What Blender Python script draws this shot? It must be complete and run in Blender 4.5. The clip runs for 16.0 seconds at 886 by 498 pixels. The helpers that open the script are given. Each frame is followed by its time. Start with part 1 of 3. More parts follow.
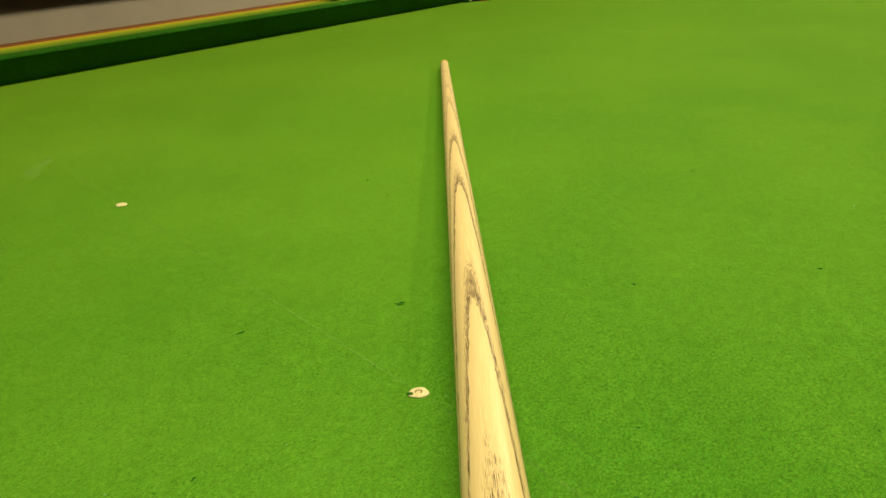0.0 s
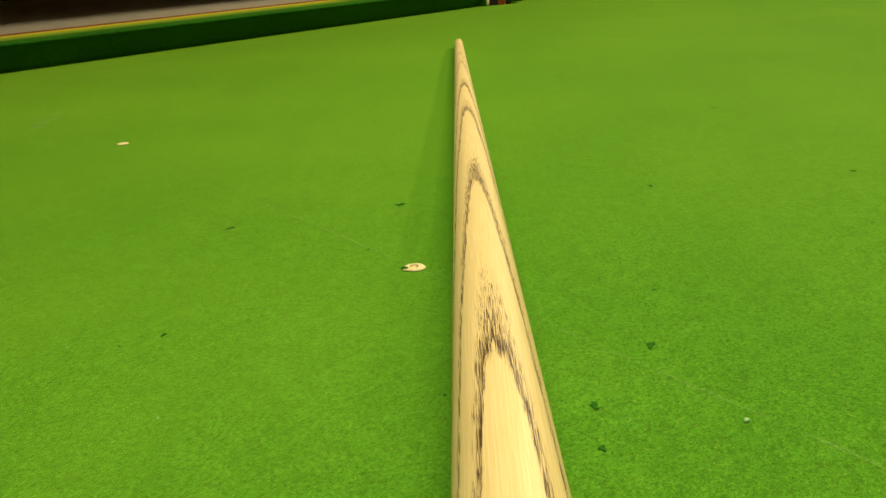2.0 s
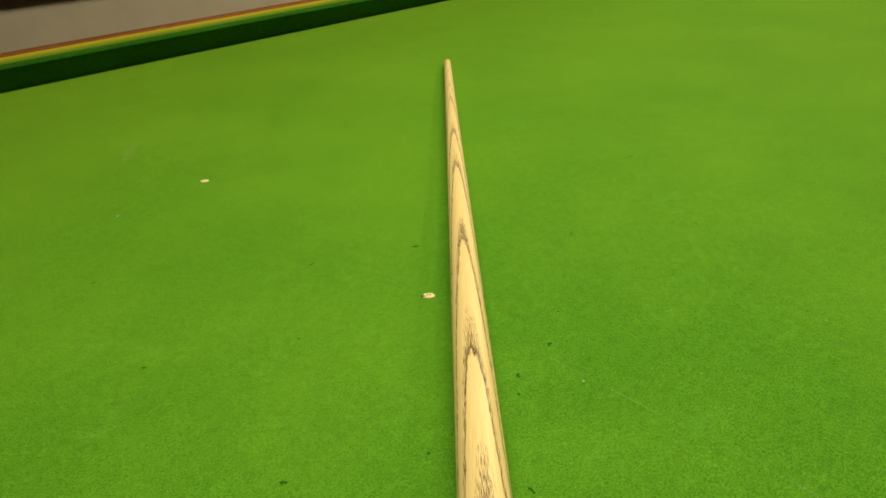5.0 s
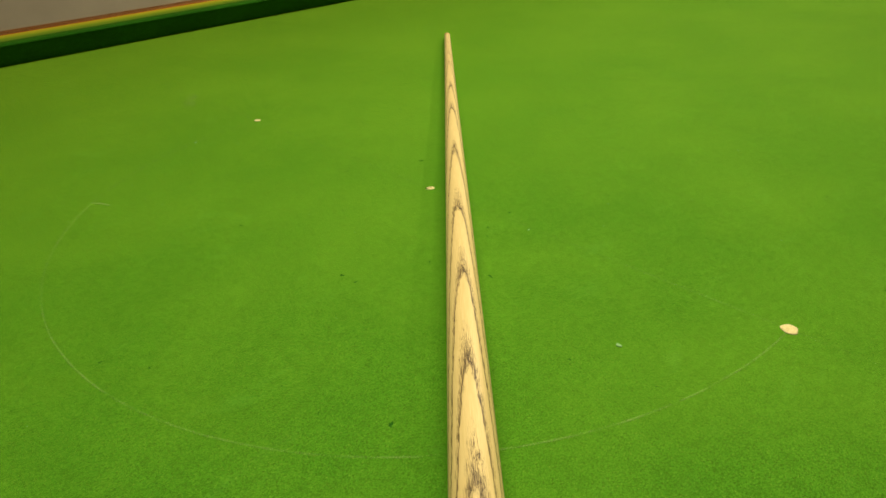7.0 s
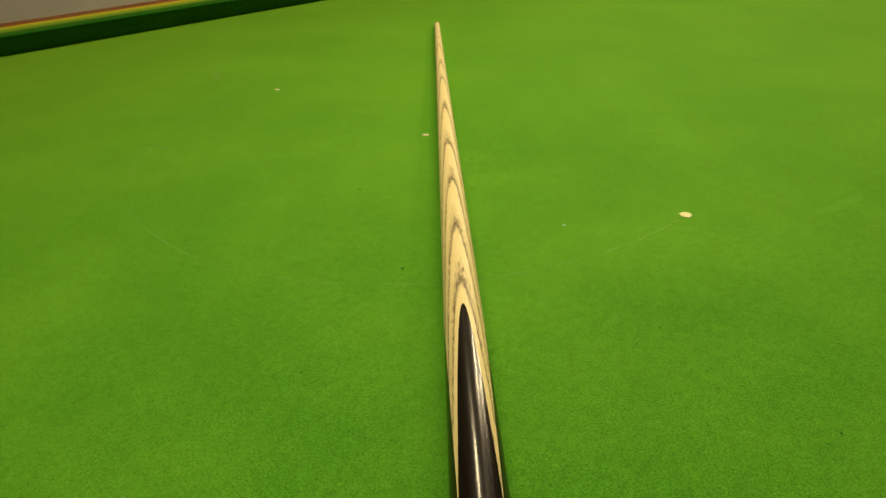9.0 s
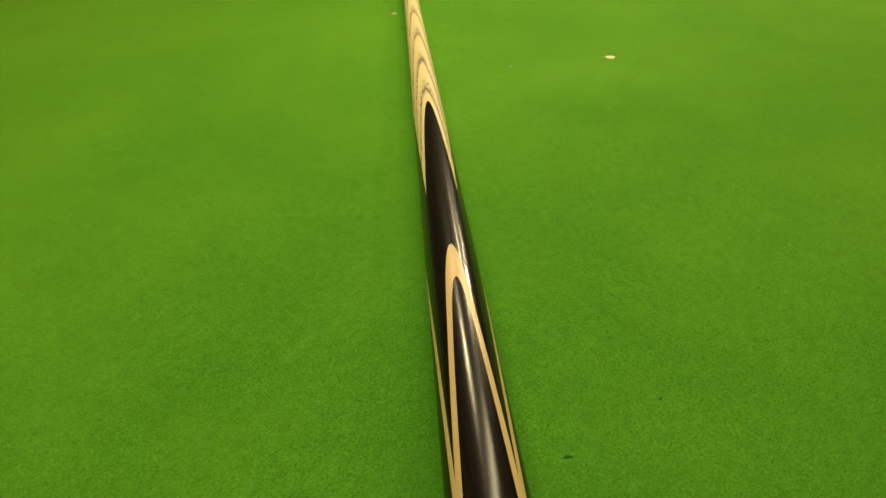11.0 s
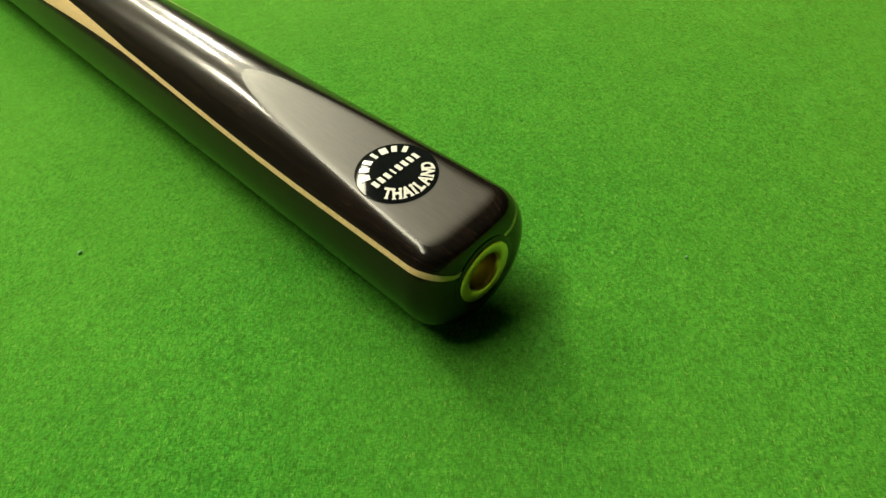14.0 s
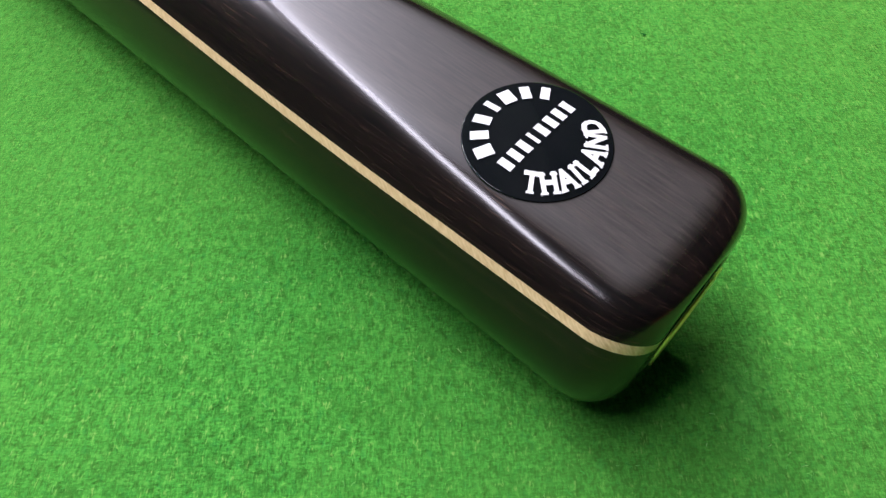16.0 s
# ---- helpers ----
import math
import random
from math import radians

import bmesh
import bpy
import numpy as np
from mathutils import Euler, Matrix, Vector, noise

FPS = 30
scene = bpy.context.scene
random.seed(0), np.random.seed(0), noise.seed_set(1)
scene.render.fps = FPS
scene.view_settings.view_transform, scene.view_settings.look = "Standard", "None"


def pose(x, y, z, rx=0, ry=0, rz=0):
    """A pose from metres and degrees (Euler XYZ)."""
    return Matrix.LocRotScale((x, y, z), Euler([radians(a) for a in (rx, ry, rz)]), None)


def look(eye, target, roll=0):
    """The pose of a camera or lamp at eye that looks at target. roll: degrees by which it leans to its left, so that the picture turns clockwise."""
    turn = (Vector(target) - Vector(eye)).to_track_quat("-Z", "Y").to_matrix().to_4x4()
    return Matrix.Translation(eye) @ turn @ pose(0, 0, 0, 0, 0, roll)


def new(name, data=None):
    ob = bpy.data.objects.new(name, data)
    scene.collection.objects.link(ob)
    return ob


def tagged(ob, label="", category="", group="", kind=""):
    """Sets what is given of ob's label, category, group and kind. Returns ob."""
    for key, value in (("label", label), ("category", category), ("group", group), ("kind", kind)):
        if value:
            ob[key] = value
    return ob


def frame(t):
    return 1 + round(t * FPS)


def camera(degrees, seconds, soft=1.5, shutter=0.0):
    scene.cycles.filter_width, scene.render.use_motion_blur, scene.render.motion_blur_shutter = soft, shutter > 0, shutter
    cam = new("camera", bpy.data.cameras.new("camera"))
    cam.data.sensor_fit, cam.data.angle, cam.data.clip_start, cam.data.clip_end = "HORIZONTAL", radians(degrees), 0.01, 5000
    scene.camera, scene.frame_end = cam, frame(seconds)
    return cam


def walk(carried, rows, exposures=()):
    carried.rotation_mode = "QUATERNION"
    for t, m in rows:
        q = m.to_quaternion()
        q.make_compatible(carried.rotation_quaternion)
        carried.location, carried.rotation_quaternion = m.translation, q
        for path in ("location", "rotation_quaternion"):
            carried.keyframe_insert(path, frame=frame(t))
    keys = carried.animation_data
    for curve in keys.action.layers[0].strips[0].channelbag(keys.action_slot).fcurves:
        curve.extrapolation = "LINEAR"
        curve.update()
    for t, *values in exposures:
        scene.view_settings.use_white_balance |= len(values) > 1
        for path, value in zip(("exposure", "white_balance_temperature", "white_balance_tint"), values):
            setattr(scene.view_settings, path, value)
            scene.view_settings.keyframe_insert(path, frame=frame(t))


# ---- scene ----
cam = camera(68.7, 16.0)
PATH = [
    (0, (0.14549, -0.11340, 0.14706), (-0.05476, 0.06619, 0.01423), -4.666),
    (0.5, (0.14701, -0.11224, 0.13959), (-0.05881, 0.07185, 0.02233), -4.328),
    (1, (0.14877, -0.11440, 0.11770), (-0.05919, 0.06854, 0.00241), -4.225),
    (1.5, (0.15147, -0.11562, 0.09943), (-0.05786, 0.06368, -0.01904), -4.865),
    (2, (0.15253, -0.11680, 0.09012), (-0.05677, 0.06120, -0.03034), -4.681),
    (2.5, (0.15205, -0.11764, 0.09886), (-0.05592, 0.06052, -0.02364), -4.751),
    (3, (0.15836, -0.11874, 0.14010), (-0.05064, 0.05935, 0.01925), -4.776),
    (3.5, (0.17032, -0.13445, 0.16381), (-0.03643, 0.04120, 0.03573), -5.150),
    (6, (0.31382, -0.26239, 0.21343), (0.11707, -0.08795, 0.06899), -4.260),
    (6.5, (0.34703, -0.29747, 0.21872), (0.15022, -0.12507, 0.07194), -3.914),
    (7, (0.37952, -0.32412, 0.22329), (0.18349, -0.15166, 0.07553), -3.840),
    (7.5, (0.40718, -0.35220, 0.21866), (0.21007, -0.18188, 0.06985), -4.079),
    (8, (0.43281, -0.37517, 0.22472), (0.23500, -0.20357, 0.07835), -3.993),
    (8.2, (0.44344, -0.38803, 0.22852), (0.24676, -0.21414, 0.08335), -3.522),
    (10.3, (0.55683, -0.50441, 0.21526), (0.37252, -0.32391, 0.06213), -3.036),
    (10.5, (0.56613, -0.51682, 0.21028), (0.38447, -0.33790, 0.05222), -2.418),
    (11, (0.59134, -0.53860, 0.19543), (0.41650, -0.36127, 0.02815), -3.194),
    (11.5, (0.60731, -0.56725, 0.17974), (0.45469, -0.38320, -0.00146), -2.670),
    (12, (0.62165, -0.59585, 0.18606), (0.50074, -0.39497, -0.00110), -2.719),
    (12.5, (0.62685, -0.62395, 0.15695), (0.53684, -0.41290, -0.03633), -2.539),
    (13, (0.63392, -0.63655, 0.14121), (0.57835, -0.42178, -0.06074), -3.847),
    (13.5, (0.63288, -0.63753, 0.12013), (0.60075, -0.43140, -0.09546), -5.729),
    (14, (0.62541, -0.62385, 0.10822), (0.60575, -0.42792, -0.11811), -6.306),
    (14.5, (0.61387, -0.61136, 0.10063), (0.59633, -0.42377, -0.13282), -6.388),
    (15, (0.60542, -0.59650, 0.08570), (0.59445, -0.41222, -0.15078), -6.019),
    (15.5, (0.59933, -0.58527, 0.08105), (0.59823, -0.40574, -0.15930), -4.272),
    (16, (0.59909, -0.57901, 0.07771), (0.60063, -0.42028, -0.17686), -0.778),
]
walk(cam, [(t, look(eye, target, roll)) for t, eye, target, roll in PATH],
     exposures=[(0, 0.08, 7100, 12), (7, -0.03, 7000, 11), (10.5, 0.02, 7000, 8), (12, 0.38, 6800, 4), (12.5, 0.53, 6500, 2), (13.5, 0.86, 5850, 2), (14.5, 1.14, 5300, 17), (16, 1.38, 4600, 37)])

# ---------------------------------------------------------------- light
world = bpy.data.worlds.new("room_air")
scene.world = world
world.use_nodes = True
world.node_tree.nodes["Background"].inputs[0].default_value = (1.0, 0.85, 0.6, 1)
world.node_tree.nodes["Background"].inputs[1].default_value = 0.032

# a row of three bulbs, and beside it a long strip lamp
BULB_Z = 0.92
BULBS = [(-0.28, 0.25, 14.0), (-0.28, 1.20, 23.0), (-0.28, 2.08, 42.0)]
STRIPS = [(0.20, -0.07, 1.36, 11.6)]
for bx, by, watts in BULBS:
    lamp = bpy.data.lights.new("bulb_light", "POINT")
    lamp.energy, lamp.color, lamp.shadow_soft_size = watts, (1.0, 0.84, 0.52), 0.05
    new("bulb_light", lamp).location = (bx, by, BULB_Z)
for bx, by, long, watts in STRIPS:
    lamp = bpy.data.lights.new("strip_light", "AREA")
    lamp.shape, lamp.size, lamp.size_y, lamp.energy, lamp.color = "RECTANGLE", 0.13, long, watts, (1.0, 0.84, 0.52)
    new("strip_light", lamp).location = (bx, by, BULB_Z)


# ---------------------------------------------------------------- helpers
def part(name, bm, mat, parent=None, label="", smooth=True):
    me = bpy.data.meshes.new(name)
    bm.to_mesh(me)
    bm.free()
    me.materials.append(mat)
    if smooth:
        me.polygons.foreach_set("use_smooth", [True] * len(me.polygons))
    ob = new(name, me)
    if parent:
        ob.parent = parent
    if label:
        ob["label"] = label
    return ob


def empty(name, m=Matrix.Identity(4)):
    ob = new(name)
    ob.matrix_basis = m
    return ob


def box(bm, x0, y0, z0, x1, y1, z1, bevel=0.0, seg=2):
    made = bmesh.ops.create_cube(bm, size=1)["verts"]
    for v in made:
        v.co = Vector(((x0 + x1) / 2 + v.co.x * (x1 - x0), (y0 + y1) / 2 + v.co.y * (y1 - y0), (z0 + z1) / 2 + v.co.z * (z1 - z0)))
    if bevel:
        edges = list({e for v in made for e in v.link_edges})
        bmesh.ops.bevel(bm, geom=edges, offset=bevel, segments=seg, profile=0.5, affect="EDGES")
    return bm


def boxed(*a, **k):
    return box(bmesh.new(), *a, **k)


def grid_mesh(bm, rows, closed=False):
    """Faces over a list of rows of points, all of one length."""
    vs = [[bm.verts.new(p) for p in row] for row in rows]
    n = len(rows[0])
    faces = []
    for a, b in zip(vs, vs[1:]):
        for i in range(n if closed else n - 1):
            j = (i + 1) % n
            faces.append(bm.faces.new((a[i], a[j], b[j], b[i])))
    return vs, faces


def extruded(profile, y0, y1, steps=1):
    """A closed profile of (x, z) drawn along y, with end caps."""
    bm = bmesh.new()
    rows = [[(x, y0 + (y1 - y0) * k / steps, z) for x, z in profile] for k in range(steps + 1)]
    vs, _ = grid_mesh(bm, rows, closed=True)
    bm.faces.new(vs[0])
    bm.faces.new(list(reversed(vs[-1])))
    bmesh.ops.recalc_face_normals(bm, faces=bm.faces)
    return bm


class Nodes:
    """A short way to write node materials."""

    def __init__(self, name):
        self.mat = bpy.data.materials.new(name)
        self.mat.use_nodes = True
        self.tree = self.mat.node_tree
        self.bsdf = self.tree.nodes["Principled BSDF"]

    def add(self, kind, props=(), **inputs):
        n = self.tree.nodes.new(kind)
        props = dict(props)
        if "operation" in props:
            n.operation = props["operation"]
        if "data_type" in props:
            n.data_type, n.blend_type = props["data_type"], props["blend_type"]
        for key, value in inputs.items():
            self.put(n, key.replace("_", " "), value)
        return n

    def put(self, n, key, value):
        socket = n.inputs[int(key[1:])] if key[0] == "i" and key[1:].isdigit() else n.inputs[key]
        if hasattr(value, "links") and hasattr(value, "is_linked"):
            self.tree.links.new(value, socket)
        else:
            socket.default_value = value

    def math(self, op, a, b=0.0, c=0.0):
        return self.add("ShaderNodeMath", {"operation": op}, i0=a, i1=b, i2=c).outputs[0]

    def mix(self, f, a, b, mode="MIX"):
        n = self.add("ShaderNodeMix", {"data_type": "RGBA", "blend_type": mode})
        for key, value in ((0, f), (6, a), (7, b)):
            if hasattr(value, "is_linked"):
                self.tree.links.new(value, n.inputs[key])
            else:
                n.inputs[key].default_value = value
        return n.outputs[2]

    def ramp(self, f, stops, mode="LINEAR"):
        n = self.add("ShaderNodeValToRGB")
        n.color_ramp.interpolation = mode
        el = n.color_ramp.elements
        while len(el) < len(stops):
            el.new(0.5)
        for e, (pos, col) in zip(el, stops):
            e.position = pos
            e.color = (*col, 1) if hasattr(col, "__len__") else (col, col, col, 1)
        self.put(n, "Fac", f)
        return n.outputs[0]

    def noise(self, vec, scale, detail=3.0, rough=0.5, dist=0.0):
        return self.add("ShaderNodeTexNoise", Vector=vec, Scale=scale, Detail=detail, Roughness=rough, Distortion=dist).outputs[0]

    def scaled(self, vec, s):
        return self.add("ShaderNodeMapping", Vector=vec, Scale=s).outputs[0]

    def obj(self):
        return self.add("ShaderNodeTexCoord").outputs["Object"]

    def uv(self):
        return self.add("ShaderNodeTexCoord").outputs["UV"]

    def bump(self, height, strength, distance):
        self.put(self.bsdf, "Normal", self.add("ShaderNodeBump", Strength=strength, Distance=distance, Height=height).outputs[0])

    def done(self, **inputs):
        for key, value in inputs.items():
            self.put(self.bsdf, key.replace("_", " "), value)
        return self.mat


# ---------------------------------------------------------------- materials
def mat_cloth(name, base, worn, sheen):
    """Napped baize: woven threads under a brushed nap that runs along y, soft blotches and pale worn flecks."""
    m = Nodes(name)
    o = m.obj()
    tone = lambda f: [x * f for x in base[:3]] + [1]
    warp = m.noise(m.scaled(o, (3600, 1050, 1500)), 1.0, 2, 0.6, 0.5)
    weft = m.noise(m.scaled(o, (1150, 3400, 1500)), 1.0, 2, 0.6, 0.5)
    nap = m.noise(m.scaled(o, (1700, 1300, 900)), 1.0, 3, 0.7, 0.4)
    fuzz = m.noise(m.scaled(o, (420, 260, 300)), 1.0, 4, 0.7, 0.3)
    thread = m.math("ADD", m.math("MULTIPLY", m.math("ADD", warp, weft), 0.36), m.math("MULTIPLY", nap, 0.28))
    c = m.ramp(thread, [(0.36, tone(0.26)[:3]), (0.46, tone(0.78)[:3]), (0.52, tone(1.15)[:3]), (0.61, worn[:3])])
    c = m.mix(m.ramp(fuzz, [(0.30, 0.45), (0.48, 0.0)]), c, tone(0.55))
    c = m.mix(m.ramp(fuzz, [(0.56, 0.0), (0.76, 0.30)]), c, worn)
    grain = m.noise(m.scaled(o, (1000, 680, 800)), 1.0, 2, 0.6, 0.3)
    c = m.mix(m.ramp(grain, [(0.32, 0.75), (0.46, 0.0)]), c, tone(0.34))
    c = m.mix(m.ramp(grain, [(0.54, 0.0), (0.68, 0.45)]), c, worn)
    # bluish and yellowish threads in the weave
    hue = m.noise(m.scaled(o, (900, 600, 500)), 1.0, 2, 0.6)
    c = m.mix(m.ramp(hue, [(0.30, 0.30), (0.43, 0.0)]), c, [base[0] * 0.45, base[1] * 0.95, base[2] * 2.2, 1])
    fleck = m.math("MULTIPLY", m.ramp(hue, [(0.56, 0.0), (0.66, 1.0)]), m.ramp(warp, [(0.52, 0.0), (0.62, 0.75)]))
    c = m.mix(fleck, c, [worn[0] * 2.1, worn[1] * 1.15, worn[2] * 2.2, 1])
    mottle = m.noise(m.scaled(o, (210, 140, 180)), 1.0, 4, 0.65, 0.3)
    c = m.mix(m.ramp(mottle, [(0.30, 0.42), (0.50, 0.0)]), c, tone(0.50))
    c = m.mix(m.ramp(mottle, [(0.54, 0.0), (0.75, 0.32)]), c, worn)
    blotch = m.noise(o, 26.0, 5, 0.65)
    c = m.mix(m.ramp(blotch, [(0.40, 0.0), (0.70, 0.30)]), c, tone(0.68))
    wide = m.noise(o, 5.0, 4, 0.6)
    c = m.mix(m.ramp(wide, [(0.42, 0.0), (0.68, 0.26)]), c, [worn[0] * 1.25, worn[1], worn[2], 1])
    c = m.mix(m.ramp(wide, [(0.32, 0.22), (0.48, 0.0)]), c, [base[0] * 0.62, base[1] * 0.86, base[2], 1])
    # faint chalk smudges rubbed along the table
    smudge = m.noise(m.scaled(o, (34, 16, 20)), 1.0, 5, 0.65, 0.6)
    c = m.mix(m.ramp(smudge, [(0.60, 0.0), (0.80, 0.11)]), c, [x * 1.9 for x in worn[:2]] + [worn[2] * 4, 1])
    m.bump(m.math("ADD", thread, m.math("MULTIPLY", fuzz, 0.5)), 0.75, 0.0006)
    return m.done(Base_Color=c, Roughness=0.95, Specular_IOR_Level=0.08, Sheen_Weight=sheen, Sheen_Roughness=0.48, Sheen_Tint=(0.48, 0.85, 0.06, 1))


def mat_band():
    """Baize along the rail with its grazing sheen painted in: yellow at the wood and turning green towards the nose."""
    m = Nodes("cushion_top_sheen")
    o = m.obj()
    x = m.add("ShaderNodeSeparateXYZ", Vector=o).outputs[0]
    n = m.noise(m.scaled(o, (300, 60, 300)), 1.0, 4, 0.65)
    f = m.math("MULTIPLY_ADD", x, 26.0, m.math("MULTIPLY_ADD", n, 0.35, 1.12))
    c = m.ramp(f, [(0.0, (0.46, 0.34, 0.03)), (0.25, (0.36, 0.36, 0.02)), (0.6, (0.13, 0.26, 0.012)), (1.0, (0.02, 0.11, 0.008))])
    return m.done(Base_Color=c, Roughness=0.95, Specular_IOR_Level=0.1, Sheen_Weight=0.3, Sheen_Tint=(0.75, 0.85, 0.15, 1))


def mat_plain(name, a, b, rough=0.5, scale=30.0, metal=0.0, bump=0.0, spec=0.5):
    m = Nodes(name)
    n = m.noise(m.obj(), scale, 4, 0.6)
    c = m.mix(m.ramp(n, [(0.3, 0.0), (0.7, 1.0)]), (*a, 1), (*b, 1))
    if bump:
        m.bump(n, 0.4, bump)
    return m.done(Base_Color=c, Roughness=rough, Metallic=metal, Specular_IOR_Level=spec)


def mat_wood(name, dark, light, along=1, rough=0.3, scale=1.0):
    m = Nodes(name)
    s = [60 * scale, 60 * scale, 60 * scale]
    s[along] = 3 * scale
    g = m.noise(m.scaled(m.obj(), s), 1.0, 5, 0.6, 0.4)
    c = m.mix(m.ramp(g, [(0.3, 0.0), (0.7, 1.0)]), (*dark, 1), (*light, 1))
    m.bump(g, 0.15, 0.0005)
    return m.done(Base_Color=c, Roughness=rough)


def mat_ash():
    """Ash: long cathedral arches of open pores, pointing to the tip."""
    m = Nodes("ash_wood")
    uv = m.uv()
    sep = m.add("ShaderNodeSeparateXYZ", Vector=uv)
    s, phi = sep.outputs[0], sep.outputs[1]
    wob = m.noise(m.scaled(uv, (16, 1.2, 1)), 1.0, 2, 0.5)
    wob2 = m.noise(m.scaled(uv, (140, 5.0, 1)), 1.0, 3, 0.6)
    arch = m.math("SUBTRACT", 1.0, m.math("COSINE", m.math("ADD", phi, -0.02)))
    f = m.math("SUBTRACT", s, m.math("MULTIPLY", arch, 0.32))
    f = m.math("ADD", f, m.math("MULTIPLY_ADD", wob, 0.030, -0.015))
    # the pores stray wider on one flank of each arch than on the other
    ragged = m.ramp(m.math("MULTIPLY_ADD", phi, 0.5, 0.5), [(0.25, 0.034), (0.5, 0.018), (0.62, 0.009)])
    f = m.math("ADD", f, m.math("MULTIPLY", m.math("SUBTRACT", wob2, 0.5), ragged))
    # the arches past the side of the shaft go on below zero
    f = m.math("MULTIPLY_ADD", f, 0.5, 0.5)
    apex = (0.15, 0.219, 0.338, 0.424, 0.556, 0.667, 0.761)
    late = (0.848, 0.92, 1.0)
    early = (-0.54, -0.46, -0.38, -0.30, -0.22, -0.14, -0.06)
    mid = (0.01, 0.08)
    lines = m.math("ADD", 0.0, 0.0)
    for some in (early, mid + apex[:4], apex[4:] + late):
        st = [(0.0, 0.0)]
        for a in some:
            p = a * 0.5 + 0.5
            st += [(p - 0.022, 0.0), (p - 0.006, 0.52), (p - 0.002, 1.0), (p + 0.0022, 0.0)]
        assert len(st) <= 32
        lines = m.math("MAXIMUM", lines, m.ramp(f, st))
    pores = m.noise(m.scaled(uv, (150, 72, 1)), 1.0, 2, 0.5, 0.3)
    fine = m.noise(m.scaled(uv, (60, 26, 1)), 1.0, 4, 0.65)
    hole = m.ramp(m.math("ADD", pores, m.math("MULTIPLY", lines, 0.24)), [(0.628, 0.0), (0.645, 1.0)])
    dark = m.math("MULTIPLY", m.math("MULTIPLY", hole, m.math("MINIMUM", m.math("MULTIPLY", lines, 4.0), 1.0)), m.ramp(s, [(0.03, 0.12), (0.34, 1.0)]))
    base = m.mix(m.ramp(fine, [(0.3, 0.0), (0.75, 1.0)]), (0.57, 0.475, 0.225, 1), (0.73, 0.640, 0.370, 1))
    base = m.mix(m.math("MULTIPLY", lines, m.ramp(s, [(0.03, 0.08), (0.34, 0.16)])), base, (0.50, 0.36, 0.12, 1))
    c = m.mix(m.math("MULTIPLY", dark, 0.97), base, (0.034, 0.018, 0.007, 1))
    m.bump(m.math("SUBTRACT", 1.0, dark), 0.25, 0.0002)
    return m.done(Base_Color=c, Roughness=0.46, Specular_IOR_Level=0.4, Coat_Weight=0.06, Coat_Roughness=0.25)


def mat_ebony():
    """Ebony: near black with faint brown figure; the sanded flat round the badge is duller than the polished round
    wood, its colour paled to hold some lamp sheen.
    """
    m = Nodes("ebony_wood")
    uv = m.uv()
    g = m.noise(m.scaled(uv, (20, 9, 1)), 1.0, 5, 0.65, 0.6)
    st = m.noise(m.scaled(uv, (190, 70, 1)), 1.0, 4, 0.7)
    p = m.noise(m.scaled(uv, (260, 75, 1)), 1.0, 3, 0.6)
    c = m.mix(m.ramp(g, [(0.42, 0.0), (0.75, 1.0)]), (0.0045, 0.0040, 0.0040, 1), (0.014, 0.009, 0.007, 1))
    c = m.mix(m.ramp(st, [(0.50, 0.0), (0.74, 0.6)]), c, (0.026, 0.016, 0.011, 1))
    fleck = m.math("MULTIPLY", m.ramp(p, [(0.60, 0.0), (0.70, 0.6)]), m.ramp(g, [(0.45, 0.0), (0.6, 1.0)]))
    c = m.mix(fleck, c, (0.085, 0.050, 0.030, 1))
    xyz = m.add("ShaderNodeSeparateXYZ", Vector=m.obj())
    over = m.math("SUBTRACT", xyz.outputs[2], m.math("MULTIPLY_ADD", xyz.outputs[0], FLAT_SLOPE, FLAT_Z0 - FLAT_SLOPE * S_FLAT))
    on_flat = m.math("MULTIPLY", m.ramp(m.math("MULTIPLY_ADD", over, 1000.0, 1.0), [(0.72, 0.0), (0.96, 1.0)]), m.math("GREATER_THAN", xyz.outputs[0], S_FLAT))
    # paler on the flat: sanded wood, plus lamp sheen put into the colour
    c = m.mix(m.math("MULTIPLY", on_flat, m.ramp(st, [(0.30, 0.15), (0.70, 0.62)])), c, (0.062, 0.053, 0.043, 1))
    r = m.math("MULTIPLY_ADD", on_flat, 0.30, m.ramp(st, [(0.3, 0.17), (0.8, 0.22)]))
    return m.done(Base_Color=c, Roughness=r, Specular_IOR_Level=m.math("MULTIPLY_ADD", on_flat, 0.45, 0.32))


def mat_maple():
    """Maple veneer cut across the lay, with short slanting grain."""
    m = Nodes("maple_veneer")
    uv = m.uv()
    slant = m.add("ShaderNodeMapping", Vector=m.scaled(uv, (1, 0.0148, 1)), Rotation=(0, 0, radians(38))).outputs[0]
    g = m.noise(m.scaled(slant, (900, 4200, 1)), 1.0, 3, 0.6)
    wide = m.noise(m.scaled(uv, (90, 12, 1)), 1.0, 3, 0.6)
    c = m.mix(m.ramp(g, [(0.35, 0.0), (0.68, 1.0)]), (0.48, 0.335, 0.145, 1), (0.72, 0.565, 0.30, 1))
    c = m.mix(m.ramp(wide, [(0.4, 0.0), (0.7, 0.35)]), c, (0.57, 0.41, 0.19, 1))
    return m.done(Base_Color=c, Roughness=0.35)


